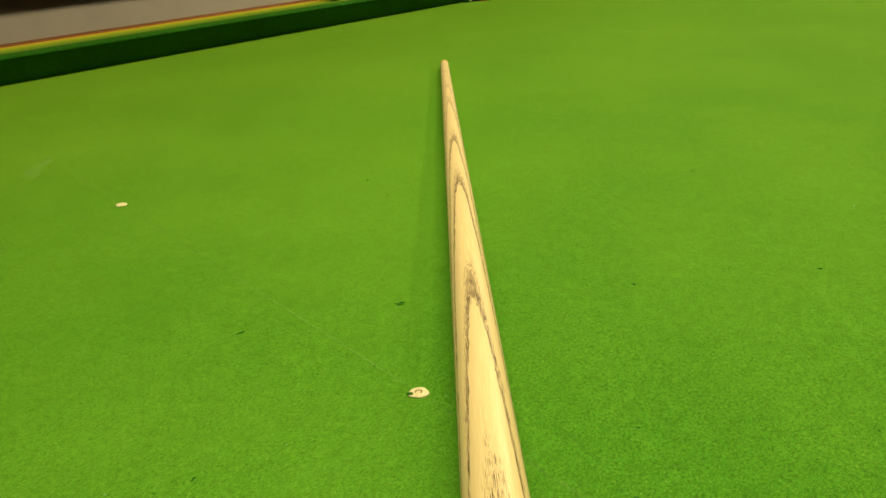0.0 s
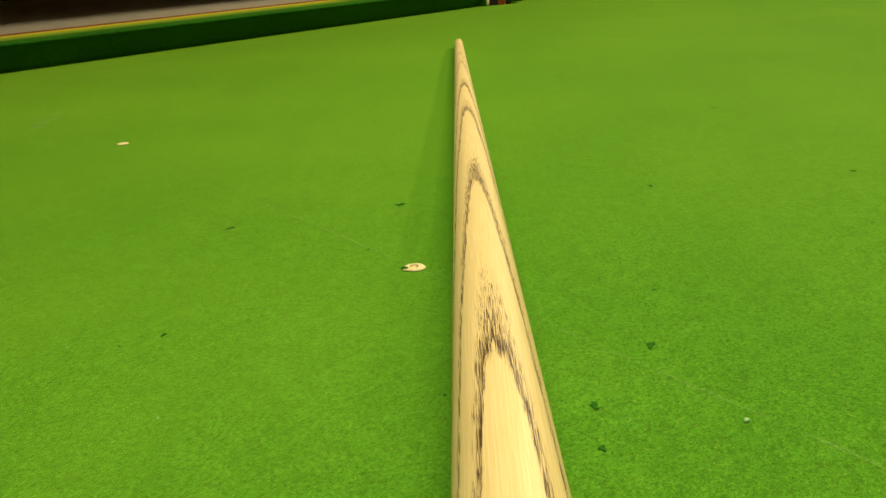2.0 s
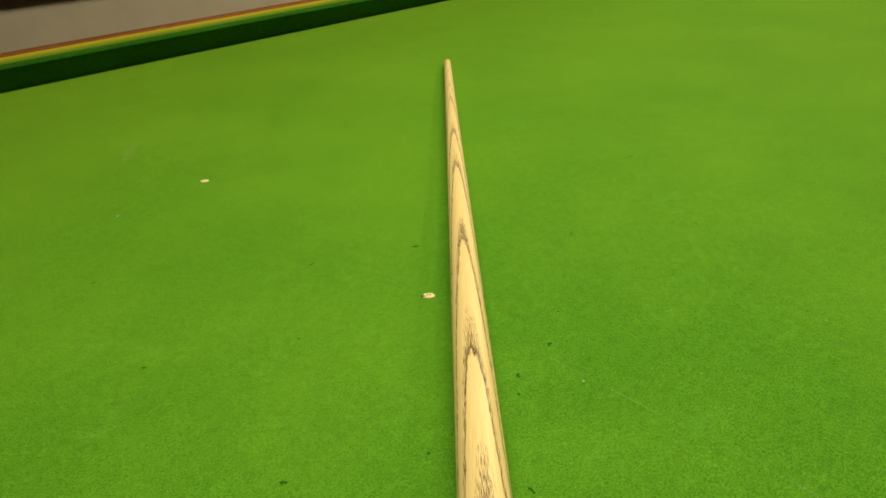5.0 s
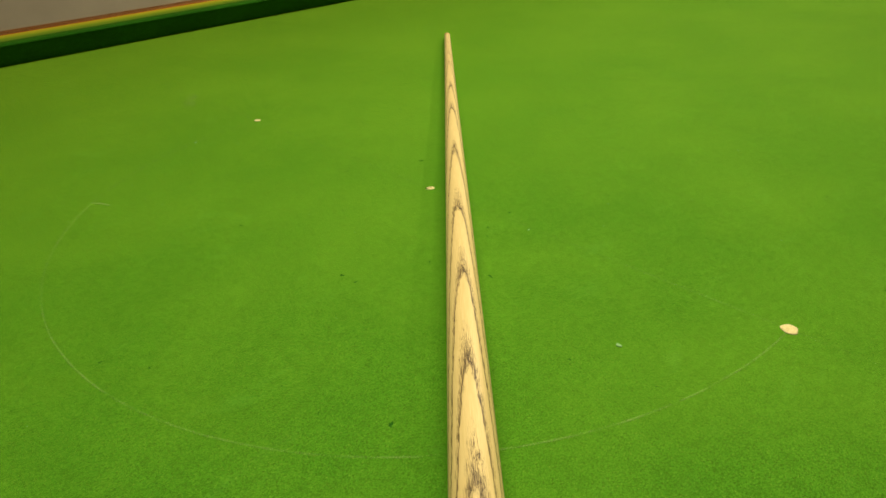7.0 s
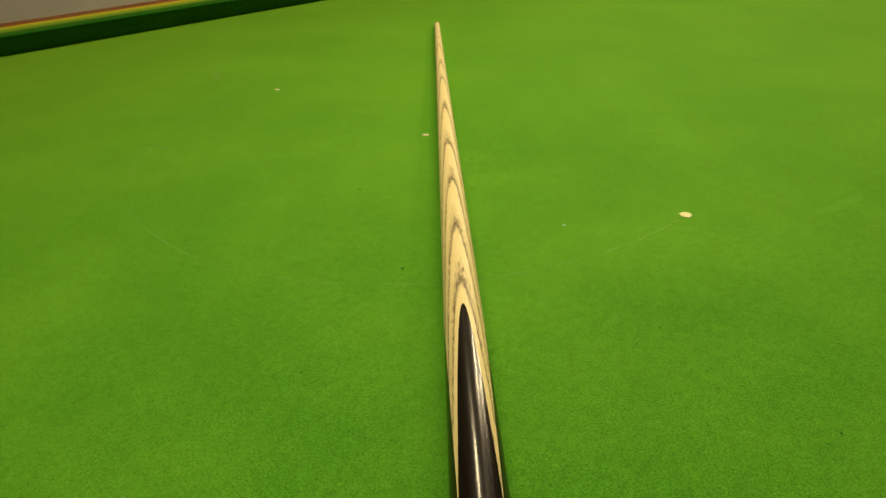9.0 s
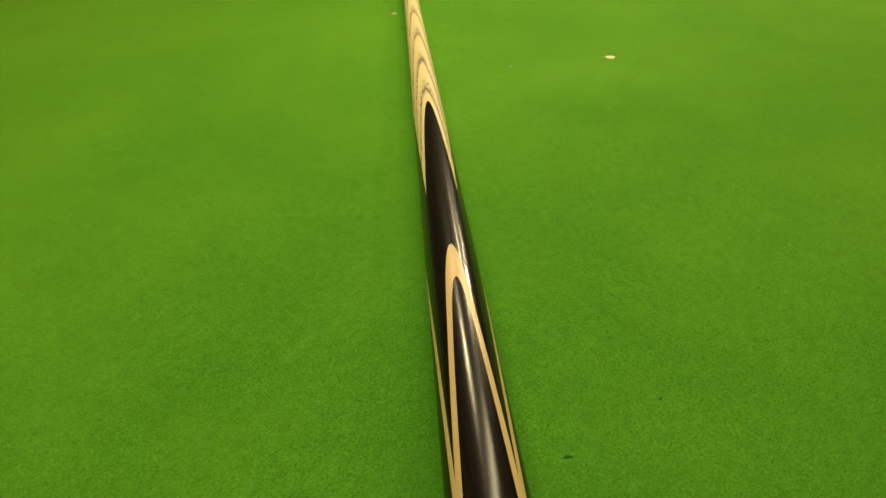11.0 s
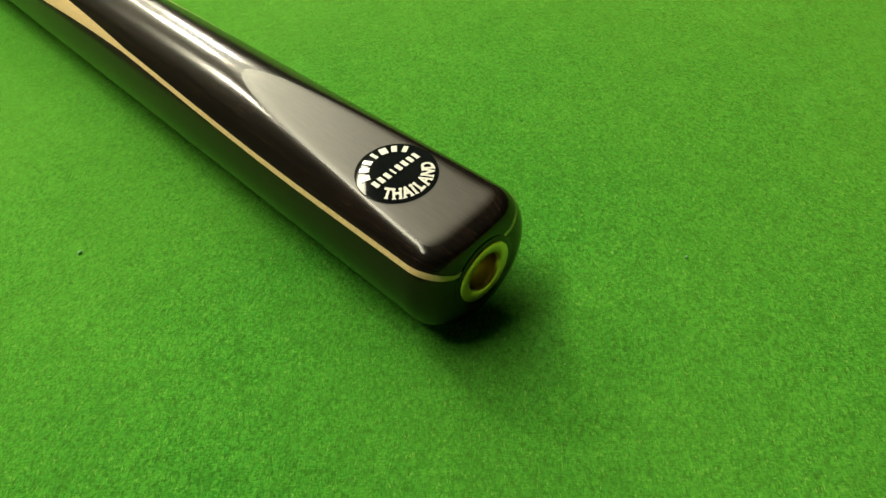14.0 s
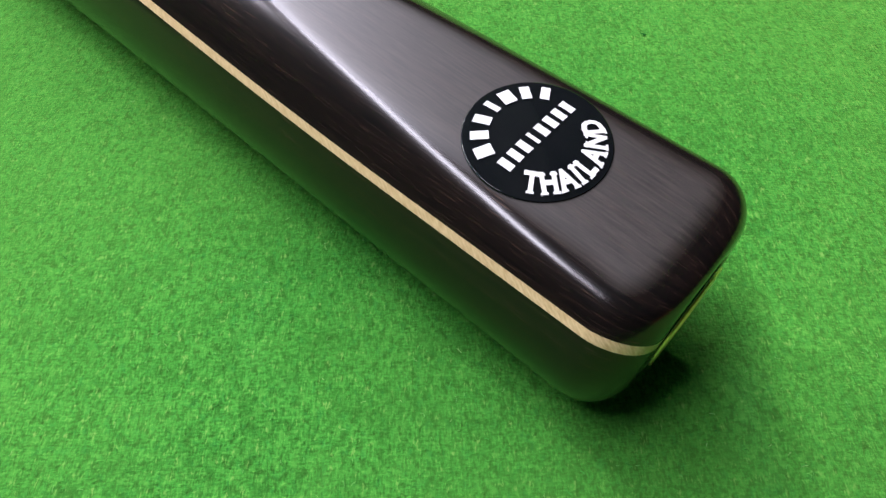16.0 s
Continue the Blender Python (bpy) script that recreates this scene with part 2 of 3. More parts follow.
S_FLAT, FLAT_Z0, FLAT_SLOPE = 1.350, 0.0288, -0.046
CLOTH = mat_cloth("green_baize", (0.0425, 0.212, 0.0122, 1), (0.103, 0.342, 0.027, 1), 0.62)
# same baize, darkened: the shade under the cushion's nose is in this colour
CUSHION = mat_cloth("shaded_cushion_baize", (0.009, 0.088, 0.006, 1), (0.024, 0.17, 0.012, 1), 0.12)
BAND = mat_band()
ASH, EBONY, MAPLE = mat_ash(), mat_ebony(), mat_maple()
SATIN_BRASS = mat_plain("satin_brass", (0.62, 0.46, 0.20), (0.72, 0.55, 0.27), 0.55, 300, 0.4)
BRASS = mat_plain("brass", (0.74, 0.50, 0.13), (0.86, 0.62, 0.20), 0.30, 300, 1.0)
LEATHER_TIP = mat_plain("leather_tip", (0.50, 0.34, 0.17), (0.62, 0.45, 0.24), 0.8, 800)
RAIL_WOOD = mat_wood("mahogany_rail", (0.22, 0.075, 0.016), (0.42, 0.16, 0.036), 1, 0.25)
POCKET_LEATHER = mat_plain("tan_leather", (0.42, 0.16, 0.04), (0.60, 0.26, 0.07), 0.5, 60, bump=0.001)
CREAM = mat_plain("cream_stitching", (0.55, 0.45, 0.25), (0.70, 0.60, 0.38), 0.8, 200)
DARK = mat_plain("dark_void_cloth", (0.010, 0.012, 0.008), (0.02, 0.02, 0.015), 0.9)
WALL = mat_plain("painted_plaster", (0.53, 0.52, 0.46), (0.59, 0.58, 0.51), 0.8, 9, bump=0.0008)
PANEL = mat_plain("dark_panelling", (0.055, 0.035, 0.022), (0.09, 0.06, 0.04), 0.6, 9)
CEIL = mat_plain("ceiling_paint", (0.62, 0.60, 0.55), (0.68, 0.66, 0.60), 0.9, 6)
FLOOR = mat_plain("carpet", (0.10, 0.055, 0.04), (0.15, 0.085, 0.06), 0.95, 160, bump=0.002)
DARK_WOOD = mat_wood("dark_stained_wood", (0.035, 0.014, 0.006), (0.09, 0.04, 0.016), 2, 0.4)
PALE_WOOD = mat_wood("pale_trim_wood", (0.30, 0.19, 0.09), (0.42, 0.28, 0.14), 2, 0.45)
PAPER = mat_plain("spot_paper", (0.49, 0.465, 0.24), (0.70, 0.68, 0.42), 0.85, 900)
PAPER_DIRT = mat_plain("dirty_spot_paper", (0.16, 0.13, 0.07), (0.30, 0.25, 0.14), 0.9, 1500)
CHALK_BLUE = mat_plain("blue_chalk", (0.03, 0.16, 0.24), (0.07, 0.25, 0.34), 0.95, 400)
CHALK_LABEL = mat_plain("pale_chalk_label", (0.36, 0.68, 0.62), (0.50, 0.78, 0.72), 0.8, 120)
LINT = mat_plain("dark_lint", (0.016, 0.095, 0.010), (0.026, 0.14, 0.016), 1.0, 1800, spec=0.0)
DUST = mat_plain("pale_chalk_dust", (0.16, 0.40, 0.16), (0.26, 0.50, 0.26), 0.95, 2000)
RESIN = mat_plain("black_resin", (0.004, 0.005, 0.006), (0.006, 0.007, 0.008), 0.07, 300, spec=0.3)
PRINT = mat_plain("white_print", (0.70, 0.70, 0.66), (0.80, 0.80, 0.76), 0.15, 600)
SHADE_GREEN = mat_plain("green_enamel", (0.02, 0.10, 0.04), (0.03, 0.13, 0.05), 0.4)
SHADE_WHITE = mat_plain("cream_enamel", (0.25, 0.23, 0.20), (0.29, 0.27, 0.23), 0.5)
LINING = mat_plain("dull_shade_lining", (0.09, 0.085, 0.075), (0.12, 0.11, 0.10), 0.7)

# ---------------------------------------------------------------- room shell
FLOOR_Z, CEIL_Z = -0.86, 1.75
RX0, RX1, RY0, RY1 = -1.90, 2.40, -2.30, 4.60
tagged(part("floor", boxed(RX0, RY0, FLOOR_Z - 0.1, RX1, RY1, FLOOR_Z), FLOOR, smooth=False), "dark brown carpeted floor of the snooker room", "floor", kind="structure")
tagged(part("ceiling", boxed(RX0, RY0, CEIL_Z, RX1, RY1, CEIL_Z + 0.1), CEIL, smooth=False), "plain off-white painted ceiling", "ceiling", kind="structure")
for nm, b in (("wall_west", (RX0 - 0.12, RY0 - 0.12, RX0, RY1 + 0.12)), ("wall_east", (RX1, RY0 - 0.12, RX1 + 0.12, RY1 + 0.12)),
              ("wall_south", (RX0, RY0 - 0.12, RX1, RY0)), ("wall_north", (RX0, RY1, RX1, RY1 + 0.12))):
    tagged(part(nm, boxed(b[0], b[1], FLOOR_Z, b[2], b[3], CEIL_Z), WALL if nm == "wall_west" else PANEL, smooth=False), "grey-beige painted plaster wall" if nm == "wall_west" else "dark brown panelled wall of the snooker room", "wall", kind="structure")

# ---------------------------------------------------------------- snooker table
HALF_W, Y_BAULK, Y_TOP = 0.878, -0.737, 2.743
MID_Y = 1.003
GAP = 0.055

table = empty("snooker_table", pose(0, 0, 0))
tagged(table, "full-size snooker table with green baize and mahogany rails", "snooker table")


def bed():
    """The slate bed: an outline with a rounded bite at each side pocket."""
    bm = bmesh.new()
    pts = []
    x, r = HALF_W + 0.046, 0.048
    for sx in (1, -1):
        ys = (Y_BAULK - 0.03, Y_TOP + 0.03) if sx > 0 else (Y_TOP + 0.03, Y_BAULK - 0.03)
        pts.append((sx * x, ys[0]))
        for k in range(13):
            a = math.pi * k / 12
            pts.append((sx * (x - 0.012 - r * math.sin(a)), MID_Y - sx * r * 1.0 * math.cos(a)))
        pts.append((sx * x, ys[1]))
    top = [bm.verts.new((px, py, 0)) for px, py in pts]
    low = [bm.verts.new((px, py, -0.045)) for px, py in pts]
    bm.faces.new(top)
    bm.faces.new(list(reversed(low)))
    for i in range(len(pts)):
        j = (i + 1) % len(pts)
        bm.faces.new((top[j], top[i], low[i], low[j]))
    bmesh.ops.recalc_face_normals(bm, faces=bm.faces)
    return bm


part("bed", bed(), CLOTH, table, "slate bed covered in bright green napped baize", smooth=False)


def cushion(length):
    """A rubber cushion under baize: nose at x = 0, rising to the rail at x = -0.05; the ends are cut back towards the pockets."""
    prof = [(-0.030, 0.0), (-0.024, 0.006), (-0.004, 0.0315), (-0.0012, 0.0342), (0.0, 0.0360), (-0.0006, 0.0377), (-0.003, 0.0390), (-0.010, 0.0404), (-0.030, 0.0428), (-0.050, 0.0448), (-0.052, 0.0440), (-0.052, 0.0)]
    bm = bmesh.new()
    n = 10
    rows = []
    ends = [0.0, 0.002, 0.004, 0.012, 0.03]
    ys = [e for e in ends] + [0.03 + (length - 0.06) * k / n for k in range(1, n)] + [length - e for e in reversed(ends)]
    for y in ys:
        e = min(y, length - y)
        back = 0.004 * max(0.0, 1 - e / 0.03) ** 2
        low = -0.007 if e < 0.003 else -0.040
        rows.append([(max(x, low if x > -0.04 else x) - back * (1 if x > -0.04 else 0), y, z) for x, z in prof])
    vs, _ = grid_mesh(bm, rows, closed=True)
    bm.faces.new(vs[0])
    bm.faces.new(list(reversed(vs[-1])))
    bmesh.ops.recalc_face_normals(bm, faces=bm.faces)
    return bm


SIDE_LEN = MID_Y - GAP - (Y_BAULK + 0.07)
END_LEN = 2 * HALF_W - 0.14
for m, ln in ((pose(-HALF_W, Y_BAULK + 0.07, 0), SIDE_LEN), (pose(-HALF_W, MID_Y + GAP, 0), SIDE_LEN),
              (pose(HALF_W, MID_Y - GAP, 0, 0, 0, 180), SIDE_LEN), (pose(HALF_W, Y_TOP - 0.07, 0, 0, 0, 180), SIDE_LEN),
              (pose(HALF_W - 0.07, Y_BAULK, 0, 0, 0, 90), END_LEN), (pose(-HALF_W + 0.07, Y_TOP, 0, 0, 0, -90), END_LEN)):
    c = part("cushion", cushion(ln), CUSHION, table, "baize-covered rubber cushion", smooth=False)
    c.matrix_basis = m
    # added strip that carries the cushion top's yellow sheen as colour
    part("sheen_band", extruded([(-0.050, 0.0446), (-0.050, 0.0453), (-0.030, 0.0433), (-0.012, 0.0410), (-0.0115, 0.0404)], 0.004, ln - 0.004, 8), BAND, c, "added strip of baize along the rail with painted yellow sheen", smooth=False)


def rail(length):
    prof = [(-0.0525, 0.0), (-0.0525, 0.0448), (-0.055, 0.0456), (-0.093, 0.0458), (-0.108, 0.0445), (-0.120, 0.039), (-0.128, 0.028), (-0.130, -0.02), (-0.123, -0.09), (-0.108, -0.12), (-0.0525, -0.12)]
    return extruded(prof, 0, length, 6)


for m, ln in ((pose(-HALF_W, Y_BAULK - 0.14, 0), MID_Y - 0.045 - Y_BAULK + 0.14), (pose(-HALF_W, MID_Y + 0.045, 0), Y_TOP + 0.14 - MID_Y - 0.045),
              (pose(HALF_W, MID_Y - 0.045, 0, 0, 0, 180), MID_Y - 0.045 - Y_BAULK + 0.14), (pose(HALF_W, Y_TOP + 0.14, 0, 0, 0, 180), Y_TOP + 0.14 - MID_Y - 0.045),
              (pose(HALF_W + 0.05, Y_BAULK, 0, 0, 0, 90), 2 * HALF_W + 0.10), (pose(-HALF_W - 0.05, Y_TOP, 0, 0, 0, -90), 2 * HALF_W + 0.10)):
    c = part("rail", rail(ln), RAIL_WOOD, table, "polished mahogany rail", smooth=False)
    c.matrix_basis = m


def table_leg():
    bm = bmesh.new()
    prof = [(0.06, FLOOR_Z), (0.075, FLOOR_Z + 0.03), (0.06, FLOOR_Z + 0.10), (0.085, FLOOR_Z + 0.2), (0.07, -0.40), (0.09, -0.32), (0.09, -0.10)]
    rows = [[(r * math.cos(a), r * math.sin(a), z) for a in [math.tau * k / 24 for k in range(24)]] for r, z in prof]
    vs, _ = grid_mesh(bm, rows, closed=True)
    bm.faces.new(list(reversed(vs[0])))
    bm.faces.new(vs[-1])
    return bm


for lx in (-0.82, 0.82):
    for ly in (-0.62, 0.45, 1.65, 2.72):
        part("leg", table_leg(), RAIL_WOOD, table, "turned mahogany leg").location = (lx, ly, 0)


def side_pocket(parent):
    """A leather-lined side pocket, open towards +x, built round the origin."""
    pocket = empty("pocket")
    pocket.parent = parent
    pocket["label"] = "side pocket lined with tan leather"
    bm = bmesh.new()
    rows = []
    for z, r in ((0.045, 0.052), (0.047, 0.050), (0.045, 0.048), (0.040, 0.0465), (0.026, 0.0460), (0.012, 0.0455)):
        rows.append([(-0.012 - r * 1.15 * math.sin(math.pi * k / 20), -r * math.cos(math.pi * k / 20), z) for k in range(21)])
    grid_mesh(bm, rows)
    bmesh.ops.solidify(bm, geom=bm.faces[:], thickness=0.004)
    part("leather_lining", bm, POCKET_LEATHER, pocket, "tan leather pocket lining")
    bm = bmesh.new()
    rows = [[(-0.012 - r * 1.15 * math.sin(math.pi * k / 20), -r * math.cos(math.pi * k / 20), z) for k in range(21)] for z, r in ((0.014, 0.051), (0.0, 0.051), (-0.09, 0.046))]
    grid_mesh(bm, rows)
    part("throat", bm, DARK, pocket, "dark throat of the pocket")
    bm = bmesh.new()
    rows = []
    for k in range(25):
        a = math.pi * k / 24
        c = Vector((-0.018 - 0.050 * math.sin(a), -0.050 * math.cos(a), 0.043))
        d = Vector((-math.sin(a), -math.cos(a), 0))
        rows.append([tuple(c + 0.005 * (math.cos(b) * d + math.sin(b) * Vector((0, 0, 0.7)))) for b in [math.tau * j / 10 for j in range(10)]])
    vs, _ = grid_mesh(bm, rows, closed=True)
    bm.faces.new(vs[0]), bm.faces.new(list(reversed(vs[-1])))
    bmesh.ops.recalc_face_normals(bm, faces=bm.faces)
    part("rim", bm, POCKET_LEATHER, pocket, "padded leather rim")
    bm = bmesh.new()
    bmesh.ops.create_uvsphere(bm, u_segments=14, v_segments=8, radius=0.046)
    for v in bm.verts:
        v.co = Vector((v.co.x * 1.1 - 0.03, v.co.y, v.co.z * 1.2 - 0.09 if v.co.z < 0 else -0.09))
    part("net_bag", bm, DARK, pocket, "dark netted pocket bag")
    for sy in (-1,):
        bm = bmesh.new()
        rng = random.Random(5)
        for k in range(5):
            box(bm, 0.004 + 0.004 * k, sy * 0.0510 - 0.0035, 0.001 + 0.0015 * rng.random(), 0.0075 + 0.004 * k, sy * 0.0510 + 0.0035, 0.010 + 0.012 * rng.random(), 0.001, 1)
        part("frayed_edge", bm, CREAM, pocket, "frayed cream cloth edge at the cushion's end")
    return pocket


side_pocket(table).matrix_basis = pose(-HALF_W - 0.033, MID_Y, 0)
side_pocket(table).matrix_basis = pose(HALF_W + 0.033, MID_Y, 0, 0, 0, 180)


def ribbon(pts, width, z=0.0003):
    bm = bmesh.new()
    left, right = [], []
    for i, p in enumerate(pts):
        a, b = Vector(pts[max(i - 1, 0)]), Vector(pts[min(i + 1, len(pts) - 1)])
        d = (b - a).normalized()
        n = Vector((-d.y, d.x)) * width / 2
        left.append((p[0] + n.x, p[1] + n.y, z))
        right.append((p[0] - n.x, p[1] - n.y, z))
    grid_mesh(bm, [left, right])
    return bm


def mat_line(name, most):
    m = Nodes(name)
    n = m.noise(m.obj(), 90.0, 4, 0.7)
    far = m.noise(m.obj(), 7.0, 2, 0.5)
    keep = m.math("MULTIPLY", m.ramp(n, [(0.34, 0.0), (0.65, most)]), m.ramp(far, [(0.3, 0.35), (0.6, 1.0)]))
    m.bsdf.inputs["Roughness"].default_value = 0.95
    return m.done(Base_Color=(0.34, 0.56, 0.20, 1), Alpha=keep)


FAINT, FAINTER = mat_line("faint_chalk_line", 0.24), mat_line("rubbed_chalk_line", 0.14)
D_R = 0.292
arc = [(D_R * math.cos(a), D_R * math.sin(a)) for a in [math.pi + math.pi * k / 96 for k in range(97)]]
part("d_line", ribbon(arc, 0.0013), FAINT, table, "faint chalked semicircle on the baize", smooth=False)
part("baulk_line", ribbon([(-HALF_W + 0.012 + (2 * HALF_W - 0.024) * k / 40, 0.0) for k in range(41)], 0.0011), FAINTER, table, "faint chalked baulk line", smooth=False)


# pale chalk scratches and one rubbed smudge on the bed
SCRATCH, SMUDGE = mat_line("chalk_scratch", 0.45), mat_line("chalk_smudge", 0.22)
for x0, y0, x1, y1, bend in ((-0.380, 0.736, -0.338, 0.765, 0.002), (-0.223, 0.689, -0.150, 0.715, -0.002), (-0.018, 0.952, 0.030, 0.957, 0.001), (-0.206, -0.209, -0.186, -0.199, 0.001)):
    line = [(x0 + (x1 - x0) * k / 12, y0 + (y1 - y0) * k / 12 + bend * math.sin(math.pi * k / 12)) for k in range(13)]
    part("chalk_scratch", ribbon(line, 0.0022, 0.0004), SCRATCH, table, "pale chalk scratch on the baize", smooth=False)
part("chalk_smudge", ribbon([(-0.412 - 0.050 * k / 10, -0.028 + 0.026 * k / 10 + 0.003 * math.sin(k)) for k in range(11)], 0.012, 0.0004), SMUDGE, table, "pale rubbed chalk smudge on the baize", smooth=False)


# ---------------------------------------------------------------- spots and specks on the cloth
def blob(rx, ry, h, seed, n=22, rough=0.12):
    """A flat scrap with an uneven rim and a slightly domed top."""
    rng = random.Random(seed)
    ph = [rng.uniform(0, math.tau) for _ in range(3)]
    bm = bmesh.new()

    def rim(k, f, z):
        a = math.tau * k / n
        r = f * (1 + rough * (math.sin(2 * a + ph[0]) * 0.5 + math.sin(3 * a + ph[1]) * 0.4 + math.sin(5 * a + ph[2]) * 0.3))
        return (rx * r * math.cos(a), ry * r * math.sin(a), z)

    vs, _ = grid_mesh(bm, [[rim(k, f, z) for k in range(n)] for f, z in ((1.0, 0.0), (0.98, h * 0.7), (0.8, h), (0.35, h * 1.05))], closed=True)
    bm.faces.new(vs[-1])
    bmesh.ops.recalc_face_normals(bm, faces=bm.faces)
    return bm


def spot(x, y, turn, seed, rx, ry, worn):
    s = empty("table_spot", pose(x, y, 0.0002, 0, 0, turn))
    tagged(s, "worn cream paper spot stuck on the green baize", "table spot", "spots on the baulk line")
    part("paper_disc", blob(rx, ry, 0.0004, seed), PAPER, s)
    if worn:
        pts = [(0.0012 * math.cos(a), 0.0010 * math.sin(a)) for a in [-0.9 + 4.4 * k / 16 for k in range(17)]]
        g = ribbon(pts, 0.0005, 0.0006)
        part("worn_ring", g, PAPER_DIRT, s, "worn dark ring in the paper", smooth=False)
        q = part("burnt_edge", blob(0.0012, 0.0007, 0.0004, seed + 9), LINT, s, "dark torn edge")
        q.location = (-0.0030, -0.0008, 0.0003)
    return s


spot(0, 0, 43, 3, 0.0036, 0.0030, True)
spot(-D_R, 0, 20, 4, 0.0038, 0.0033, False)
spot(D_R, 0, 15, 5, 0.0047, 0.0042, False)

SPECKS = ((-0.052, 0.036, 0.0020), (-0.087, -0.023, 0.0014), (-0.191, 0.126, 0.0014), (-0.336, 0.261, 0.0014), (-0.401, 0.134, 0.0015), (-0.030, 0.258, 0.0013),
          (0.017, 0.113, 0.0011), (0.072, 0.175, 0.0012), (-0.0225, -0.074, 0.0009), (0.081, 0.0087, 0.0015), (0.085, -0.020, 0.0013), (0.058, -0.132, 0.0015),
          (0.072, -0.131, 0.0010), (-0.063, -0.142, 0.0012), (-0.180, -0.130, 0.0013), (0.188, -0.196, 0.0017), (0.133, -0.068, 0.0014), (0.094, -0.030, 0.0010),
          (0.2205, -0.1006, 0.0009), (0.246, 0.181, 0.0012), (0.031, -0.279, 0.0011), (0.057, -0.261, 0.0009), (0.090, -0.082, 0.0010), (-0.290, 0.253, 0.0012),
          (0.514, -0.402, 0.0013), (0.526, -0.355, 0.0008), (0.452, -0.159, 0.0009), (0.636, -0.4868, 0.0004))
for i, (x, y, r) in enumerate(SPECKS):
    q = part("lint_speck", blob(r * 0.95, r * 0.55, 0.00008, 20 + i, 28, 0.75), LINT)
    q.matrix_basis = pose(x, y, 0.0002, 0, 0, 40 + 31 * i)
    tagged(q, "tiny dark speck of lint on the green baize", "lint speck", "specks on the baize")


def scatter(name, count, seed, r0, r1, mat):
    """Many tiny scraps in one mesh, strewn over the baulk end of the bed."""
    rng = random.Random(seed)
    out = bmesh.new()
    for i in range(count):
        x, y = rng.uniform(-0.80, 0.85), rng.uniform(-0.70, 1.0)
        r = rng.uniform(r0, r1)
        if x > 0.40 and y < -0.36:
            continue
        one = blob(r, r * rng.uniform(0.4, 0.8), 0.00008, seed * 1000 + i, 12, 0.6)
        one.transform(pose(x, y, 0.0002, 0, 0, rng.uniform(0, 360)))
        me = bpy.data.meshes.new("tmp")
        one.to_mesh(me)
        one.free()
        out.from_mesh(me)
        bpy.data.meshes.remove(me)
    return part(name, out, mat)


tagged(scatter("lint", 420, 11, 0.0002, 0.0007, LINT), "scattered tiny dark lint on the green baize", "lint", kind="stuff")
tagged(scatter("chalk_dust", 200, 12, 0.0002, 0.0006, DUST), "scattered pale chalk dust on the green baize", "chalk dust", kind="stuff")

for i, (x, y, r) in enumerate(((0.2326, -0.0734, 0.0016), (0.5315, -0.5276, 0.0005), (-0.279, -0.080, 0.0012), (0.1105, -0.0036, 0.0007), (0.6675, -0.535, 0.0003))):
    q = part("chalk_crumb", blob(r, r * 0.7, 0.0004, 50 + i, 14, 0.35), DUST)
    q.matrix_basis = pose(x, y, 0.0002, 0, 0, 20 + 31 * i)
    tagged(q, "pale crumb of chalk on the green baize", "chalk crumb", "crumbs on the baize")



def fibres(count, x0, y0, x1, y1, seed):
    """Loose wool hairs lying on the nap."""
    rng = np.random.default_rng(seed)
    verts, faces = [], []
    for _ in range(count):
        x, y, a = rng.uniform(x0, x1), rng.uniform(y0, y1), rng.uniform(0, math.tau)
        ln, w, bend, up = rng.uniform(0.0003, 0.0009), rng.uniform(0.00002, 0.00004), rng.normal(0, 0.9), rng.uniform(0.00005, 0.0003)
        k0 = len(verts)
        for k in range(4):
            t = k / 3
            nx, ny = -math.sin(a), math.cos(a)
            z = 0.00005 + up * math.sin(math.pi * (0.15 + 0.7 * t))
            verts += [(x + nx * w, y + ny * w, z), (x - nx * w, y - ny * w, z + w)]
            x, y, a = x + math.cos(a) * ln / 3, y + math.sin(a) * ln / 3, a + bend / 3
        faces += [(k0 + 2 * k, k0 + 2 * k + 1, k0 + 2 * k + 3, k0 + 2 * k + 2) for k in range(3)]
    me = bpy.data.meshes.new("loose_fibres")
    me.from_pydata(verts, [], faces)
    me.materials.append(FIBRE)
    return new("loose_fibres", me)


def mat_fibre():
    m = Nodes("wool_fibre")
    isl = m.add("ShaderNodeNewGeometry").outputs["Random Per Island"]
    c = m.ramp(isl, [(0.0, (0.02, 0.13, 0.010)), (0.6, (0.08, 0.32, 0.03)), (1.0, (0.24, 0.44, 0.09))])
    return m.done(Base_Color=c, Roughness=0.9, Specular_IOR_Level=0.1)


FIBRE = mat_fibre()
tagged(fibres(15000, 0.44, -0.70, 0.86, -0.36, 4), "loose green wool fibres on the napped baize", "wool fibres", kind="stuff")

# ---------------------------------------------------------------- chalk cube on the rail
chalk = empty("chalk_cube", Matrix.Translation((-0.906, 0.614, 0.0452)) @ Matrix.Rotation(radians(-30), 4, "Z") @ Matrix.Scale(0.88, 4))
tagged(chalk, "blue cue chalk with a pale paper label on the wooden rail", "cue chalk")
bm = boxed(-0.0115, -0.0115, 0, 0.0115, 0.0115, 0.0225, 0.0012)
part("label_sleeve", bm, CHALK_LABEL, chalk, "pale turquoise paper sleeve")
bm = bmesh.new()
rows = [[(r * math.cos(a), r * math.sin(a), z) for a in [math.tau * k / 20 for k in range(20)]] for r, z in ((0.0085, 0.0227), (0.0080, 0.0238), (0.0062, 0.0232), (0.0035, 0.0229))]
vs, _ = grid_mesh(bm, rows, closed=True)
